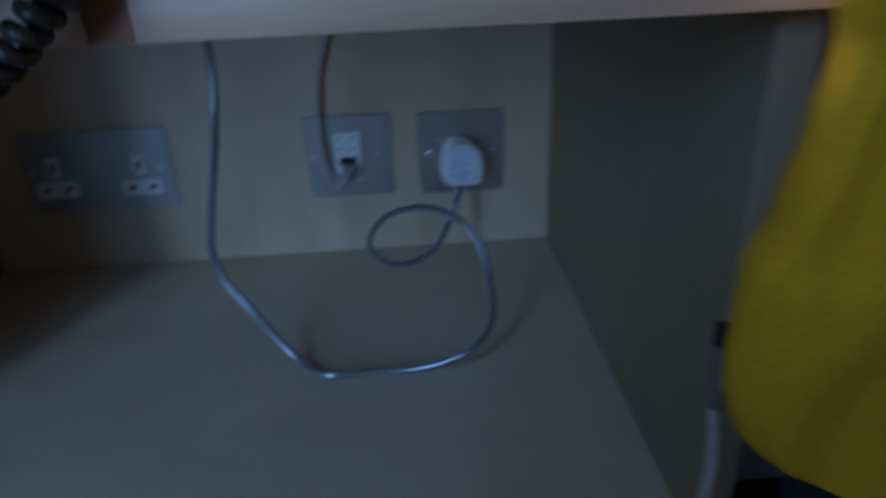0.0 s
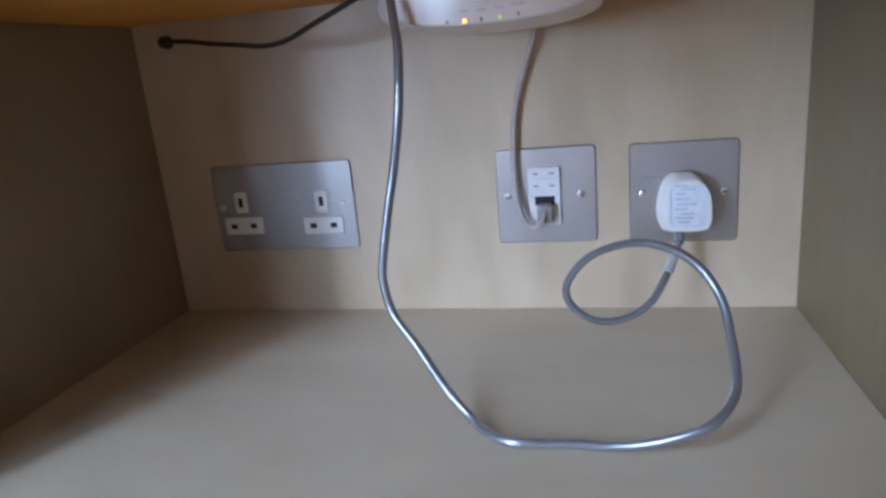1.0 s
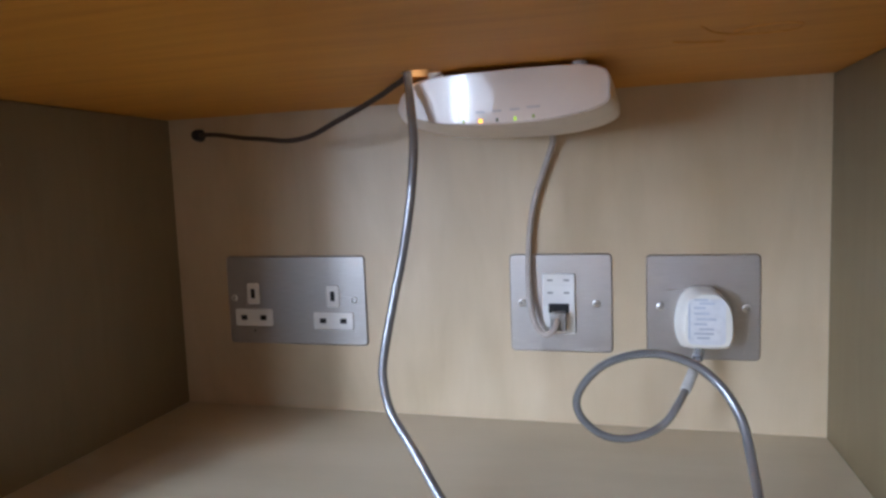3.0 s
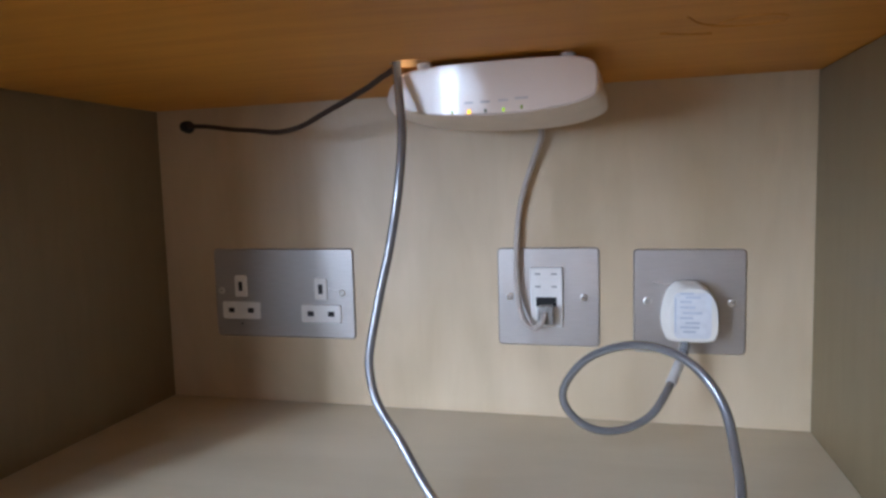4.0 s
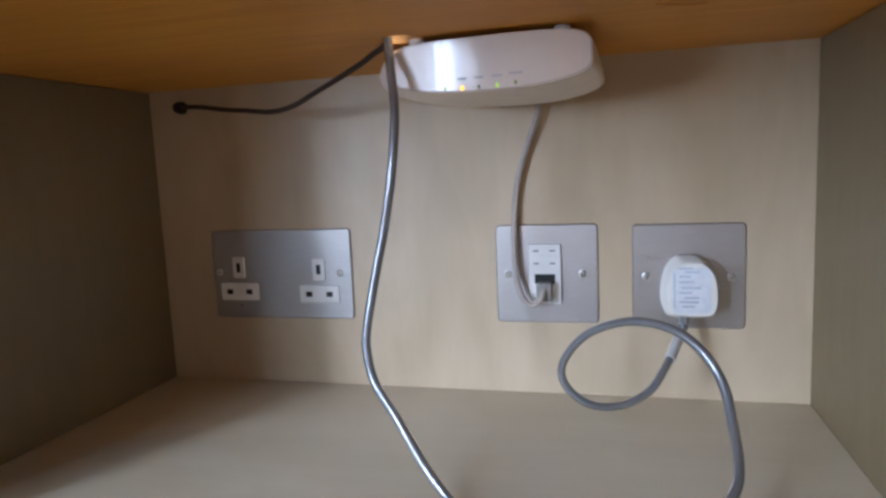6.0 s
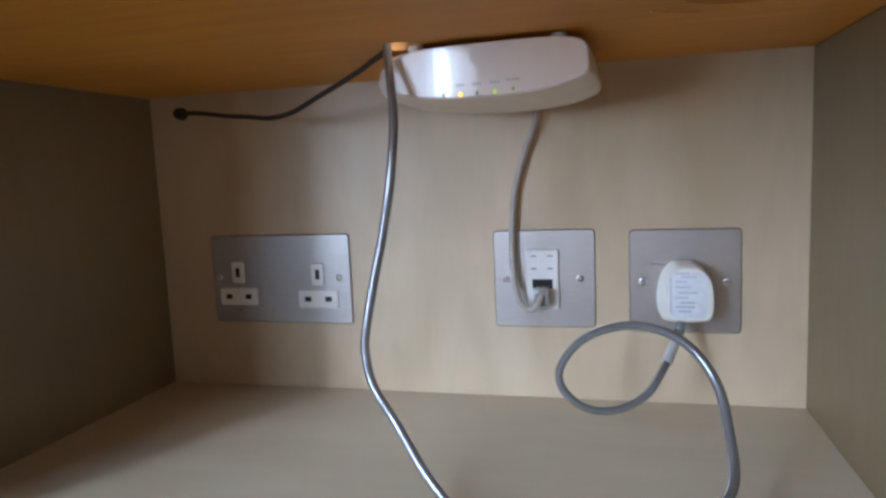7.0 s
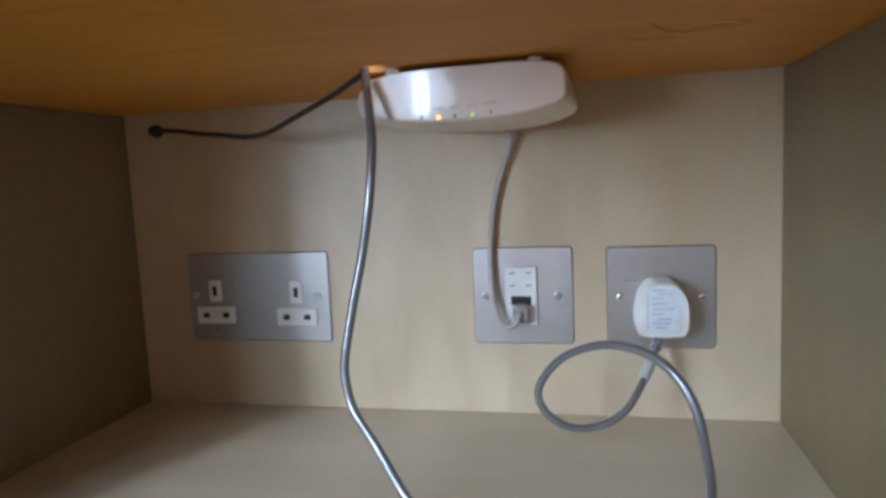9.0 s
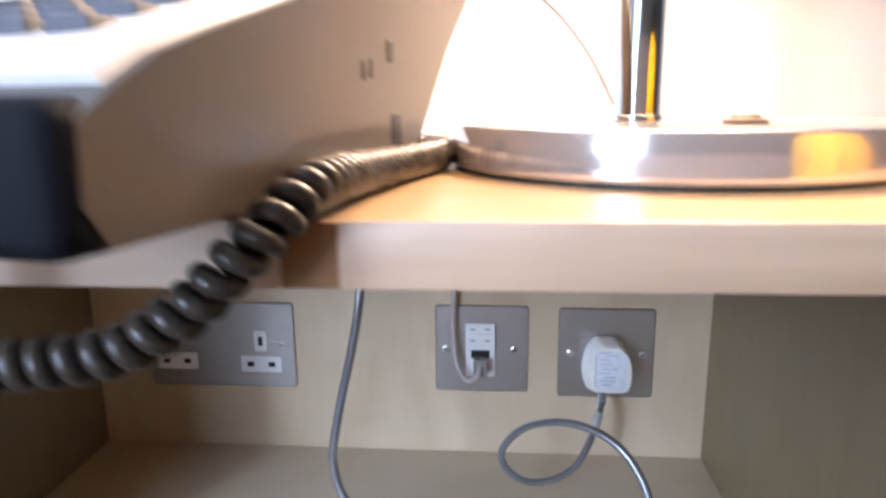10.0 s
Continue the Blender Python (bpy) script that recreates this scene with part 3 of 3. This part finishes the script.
for x, z, mat, word in ((0.1344, 0.2530, M_GREENDIM, 0), (0.1460, 0.2526, M_AMBER, 0.0060), (0.1570, 0.2526, M_LEDOFF, 0.0060), (0.1688, 0.2528, M_GREEN, 0.0065), (0.1805, 0.2536, M_GREENDIM, 0.0085)):
    y = face_y(x, z)
    w = 0.0012 if mat is M_AMBER else 0.0008
    part("indicator", slab(x - w, x + w, z - 0.0013, z + 0.0013, 0.0007, y + 0.002, y - 0.0004, 0.0002), mat, lid, "amber indicator light" if mat is M_AMBER else "green indicator light")
    if word:
        yy = face_y(x, z + 0.006)
        part("print_bar", slab(x - word / 2, x + word / 2, z + 0.0050, z + 0.0064, 0.0002, yy + 0.002, yy - 0.0003, 0.0001), M_PRINT, lid)
for x, y in ((0.2090, -0.1400), (0.1150, -0.1400), (0.2090, -0.055), (0.1150, -0.055)):
    part("mounting_foot", disc(x, y, 0.2800, NZ1, 0.0050, 20, 0.0006), M_WHITE, router)

# pale network lead from router to data socket
net = thing("network_lead", "pale grey network lead hanging from router to socket", "cable")
part("lead", tube([(0.1999, -0.014, 0.263), (0.1795, -0.012, 0.2535), (0.1785, -0.01, 0.2441), (0.1696, -0.0075, 0.2199), (0.1621, -0.0065, 0.1976), (0.1574, -0.0062, 0.1739), (0.1553, -0.0075, 0.1413), (0.1562, -0.0095, 0.1107), (0.1609, -0.015, 0.0909), (0.1693, -0.02, 0.0833), (0.176, -0.0215, 0.086), (0.1795, -0.019, 0.0925), (0.1805, -0.013, 0.096)], 0.0026, 12, 0.003), M_PALECAB, net, "pale grey cable")
pc = part("connector", box(0.1738, 0.1868, -0.0170, -0.0045, 0.0855, 0.1015, 0.0014), M_CLEAR, net, "translucent network connector")
part("latch", box(0.1785, 0.1825, -0.0185, -0.0165, 0.0870, 0.0960, 0.0006), M_CLEAR, pc)

# dark lead from the cable hole to the back panel
dark = thing("dark_lead", "thin dark brown lead drooping to the back panel", "cable")
part("lead", tube([(0.1010, -0.143, 0.3100), (0.0985, -0.141, 0.2960), (0.0930, -0.139, 0.2855), (0.0800, -0.130, 0.2810), (0.0670, -0.120, 0.2770), (0.0430, -0.105, 0.2705), (0.0180, -0.090, 0.2640), (-0.0100, -0.074, 0.2565), (-0.0380, -0.060, 0.2545), (-0.0700, -0.044, 0.2585), (-0.1000, -0.030, 0.2620), (-0.1350, -0.016, 0.2675), (-0.1620, -0.006, 0.2695), (-0.1660, 0.002, 0.2695)], 0.0021, 12, 0.004), M_BROWNCAB, dark)
b = bmesh.new()
ring = lambda r, y: [(-0.1650 + r * math.cos(2 * math.pi * i / 20), y, 0.2695 + r * math.sin(2 * math.pi * i / 20)) for i in range(20)]
loft([ring(0.0062, 0.0), ring(0.0060, -0.0040), ring(0.0048, -0.0080), ring(0.0030, -0.0090)], bm=b)
part("grommet", b, M_DARK, dark, "black rubber grommet")

# ---- telephone on the desktop ----
PH = Matrix.Translation((0.122, -0.478, 0)) @ Matrix.Rotation(math.atan2(0.193, 0.038) - math.pi / 2, 4, "Z")
phone = thing("telephone", "taupe and cream desk telephone overhanging the desk's front edge", "telephone")


def phone_local(b):
    bmesh.ops.transform(b, matrix=PH, verts=b.verts)
    return b


PW = 0.165
profile = [(0.004, 0.3090), (0.186, 0.3090), (0.1945, 0.3180), (0.2440, 0.3620), (0.2820, 0.3880), (0.2980, 0.4020), (0.2900, 0.4085), (0.2600, 0.4085), (0.1500, 0.3840), (0.0810, 0.3650), (0.0470, 0.3550), (0.0220, 0.3470), (0.0080, 0.3395), (-0.0010, 0.3340), (-0.0020, 0.3180)]
b = loft([[(0.0, u * 0.994 + 0.0006, 0.352 + (z - 0.352) * 0.98) for u, z in profile], [(-0.003, u, z) for u, z in profile],
          [(-PW + 0.003, u, z) for u, z in profile], [(-PW, u * 0.994 + 0.0006, 0.352 + (z - 0.352) * 0.98) for u, z in profile]])
pbody = part("phone_body", phone_local(b), M_PHONE, phone, "taupe wedge-shaped phone body")
TOPLINE = [(0.0100, 0.3405), (0.0220, 0.3470), (0.0470, 0.3550), (0.0810, 0.3650), (0.1500, 0.3840), (0.2600, 0.4085), (0.2860, 0.4088)]
b = loft([[(x, u, z + d) for u, z in TOPLINE] + [(x, u, z - 0.004) for u, z in TOPLINE[::-1]] for x, d in ((-0.0032, 0.0), (-0.005, 0.0022), (-PW + 0.005, 0.0022), (-PW + 0.0032, 0.0))])
part("faceplate", phone_local(b), M_PHONETOP, pbody, "pale cream upper faceplate")
part("nose", phone_local(box(-PW + 0.003, -0.0004, -0.0070, 0.0110, 0.3085, 0.3385, 0.006, 4)), M_PHONEFRONT, pbody, "near-black block across the front of the phone")
for u0, u1, z0, z1 in ((0.1550, 0.1620, 0.3515, 0.3600), (0.1365, 0.1400, 0.3450, 0.3520), (0.1295, 0.1328, 0.3440, 0.3510), (0.1585, 0.1695, 0.3175, 0.3315)):
    part("side_port", phone_local(box(-0.003, 0.0004, u0, u1, z0, z1, 0.0004, 1)), M_DARK, pbody, "dark side port")
for i in range(4):
    for j in range(5):
        cx, u = -0.034 - 0.0180 * i, 0.040 + 0.0165 * j
        zt = 0.3515 + (u - 0.035) * 0.29
        part("key", phone_local(box(cx - 0.0068, cx + 0.0068, u - 0.0055, u + 0.0055, zt - 0.003, zt + 0.0045, 0.0015)), M_KEY, pbody, "grey push button")
for uu in (0.065, 0.165):
    for cx in (-0.02, -PW + 0.02):
        part("rubber_foot", phone_local(disc(cx, uu, TOP1, 0.3100, 0.006, 16, 0.0004)), M_DARK, phone)
hs = phone_local(tube([(-0.118, 0.010, 0.362), (-0.118, 0.035, 0.374), (-0.118, 0.085, 0.390), (-0.118, 0.150, 0.402), (-0.118, 0.210, 0.416), (-0.118, 0.240, 0.418)], 0.0165, 16, 0.008))
hand = part("handset", hs, M_HANDSET, phone, "dark handset resting on the cradle")

CORD = [(0.104, -0.246, 0.3180), (0.135, -0.252, 0.3150), (0.160, -0.260, 0.3130), (0.1690, -0.278, 0.3126), (0.1650, -0.305, 0.3126), (0.1570, -0.335, 0.3128), (0.1500, -0.370, 0.3135), (0.1470, -0.398, 0.3145), (0.1440, -0.418, 0.3135), (0.1385, -0.4300, 0.3065), (0.1295, -0.4350, 0.2975), (0.1180, -0.4360, 0.2865),
        (0.1010, -0.4365, 0.2760), (0.0840, -0.4370, 0.2720), (0.0600, -0.4380, 0.2700), (0.0450, -0.4450, 0.2710), (0.0350, -0.4600, 0.2760), (0.0300, -0.4760, 0.2920), (0.0250, -0.4880, 0.3100), (0.0150, -0.4840, 0.3400), (0.0010, -0.4720, 0.3570)]
axis = spline(CORD, 0.0004)
helix, phase = [], 0.0
for k, (p, (t, s, u)) in enumerate(zip(axis, frames_along(axis))):
    along = k / len(axis)
    pitch = 0.0050 + 0.0026 * min(max((along - 0.36) / 0.20, 0), 1)
    phase += 2 * math.pi * 0.0004 / pitch
    helix.append(p + s * (0.0043 * math.cos(phase)) + u * (0.0043 * math.sin(phase)))
part("coiled_cord", tube(helix, 0.0031, 10, even=False), M_CORD, phone, "dark coiled handset cord")

# ---- table lamp on the desktop ----
lamp = thing("table_lamp", "chrome table lamp with a round weighted base", "lamp")
LX, LY = 0.277, -0.258
base = part("base", disc(LX, LY, TOP1 + 0.0015, 0.3262, 0.1050, 96, 0.0016), M_SATIN, lamp, "polished pale metal disc base")
part("base_pad", disc(LX, LY, TOP1, TOP1 + 0.0016, 0.1020, 64, 0.0003), M_DARK, lamp, "black felt pad")
part("pole", disc(0.2600, -0.268, 0.3262, 0.67, 0.0105, 40, 0.0003), M_CHROME, lamp, "shiny chrome pole")
part("collar", disc(0.2600, -0.268, 0.3265, 0.3290, 0.0122, 40, 0.0004), M_CHROME, lamp)
part("switch", disc(0.2932, -0.3137, 0.3262, 0.3300, 0.0095, 40, 0.0016, 0.0059), M_SWITCH, lamp, "round bronze push switch")
part("flex", tube([(0.262, -0.214, 0.3275), (0.256, -0.215, 0.3370), (0.246, -0.215, 0.3560), (0.233, -0.215, 0.3740), (0.219, -0.215, 0.3880), (0.195, -0.213, 0.405), (0.16, -0.205, 0.425), (0.14, -0.19, 0.40), (0.135, -0.17, 0.34), (0.14, -0.16, 0.3098), (0.2, -0.12, 0.3095), (0.3, -0.05, 0.3095)], 0.0010, 8, 0.004), M_FLEX, lamp, "thin lamp flex")
sr = lambda r, z: [(0.26 + r * math.cos(2 * math.pi * i / 48), -0.268 + r * math.sin(2 * math.pi * i / 48), z) for i in range(48)]
part("shade", loft([sr(0.15, 0.50), sr(0.10, 0.68), sr(0.098, 0.68), sr(0.148, 0.50)], cap0=False, cap1=False), M_SHADE, lamp, "pale fabric shade")

# ---- chair with a yellow bag on its seat ----
chair = thing("chair", "dark chair with a navy seat pushed to the desk", "chair")
part("seat", box(0.406, 0.80, -0.86, -0.435, 0.0630, 0.1080, 0.012, 3), M_NAVY, chair, "navy fabric seat")
for x in (0.43, 0.775):
    for y in (-0.835, -0.46):
        part("leg", disc(x, y, FLOOR_Z, 0.066, 0.014, 16, 0.002), M_DARK, chair)

bag = thing("yellow_bag", "bright yellow soft fabric bag standing on the seat", "bag")


def bag_left(z):
    pts = ((0.108, 0.402), (0.1085, 0.392), (0.111, 0.384), (0.116, 0.378), (0.127, 0.372), (0.143, 0.3675), (0.159, 0.3655), (0.192, 0.3665), (0.22, 0.3765), (0.25, 0.3815), (0.28, 0.3845), (0.297, 0.38), (0.34, 0.383), (0.375, 0.392), (0.396, 0.416))
    for (z0, x0), (z1, x1) in zip(pts, pts[1:]):
        if z <= z1:
            t = min(max((z - z0) / (z1 - z0), 0), 1)
            t = t * t * (3 - 2 * t)
            return x0 + (x1 - x0) * t
    return pts[-1][1]


rings = []
for k in range(56):
    z = 0.108 + (0.396 - 0.108) * k / 55
    mid, half = 0.54, 0.54 - bag_left(z)
    deep = 0.026 * min(1, (0.401 - z) / 0.06) ** 0.5 + 0.006
    crest = 0.402 + (0.29 - z) * 0.10
    ring = []
    for i in range(120):
        a = 2 * math.pi * i / 120
        c, s = math.cos(a), math.sin(a)
        ux, uy = math.copysign(abs(c) ** 0.6, c), math.copysign(abs(s) ** 0.75, s)
        fold = 0.006 * math.sin(9 * a + 7 * z + 2.2 * math.sin(14 * z)) * abs(s) + 0.006 * noise.noise((4 * c, 4 * s, z * 16)) + 0.004 * abs(noise.noise((9 * c, 5 * s, z * 9 + 3)))
        x = mid + ux * half
        if s < 0:
            fold -= 0.016 * math.exp(-((x - crest) / 0.014) ** 2)
        ring.append((x, -0.453 + uy * deep + fold, z))
    rings.append(ring)
part("bag_body", loft(rings), M_YELLOW, bag, "creased yellow fabric")
cordp = part("drawcord", tube([(0.3738, -0.4300, 0.1580), (0.3735, -0.4300, 0.1450), (0.3745, -0.4300, 0.1200), (0.3765, -0.4300, 0.1050), (0.3790, -0.4305, 0.0800), (0.3770, -0.4310, 0.0600), (0.376, -0.434, 0.030), (0.380, -0.438, 0.0)], 0.0026, 12, 0.004), M_PALECAB, bag, "pale grey drawcord hanging from the bag")
part("toggle", tube([(0.3742, -0.4300, 0.1600), (0.3735, -0.4300, 0.1510)], 0.0046, 14, 0.002), M_DARK, cordp, "black cord toggle")
part("sleeve", tube([(0.3735, -0.4300, 0.1510), (0.3740, -0.4300, 0.1350), (0.3745, -0.4300, 0.1170)], 0.0033, 14, 0.003), M_CORDSLEEVE, cordp, "grey-brown cord sleeve")
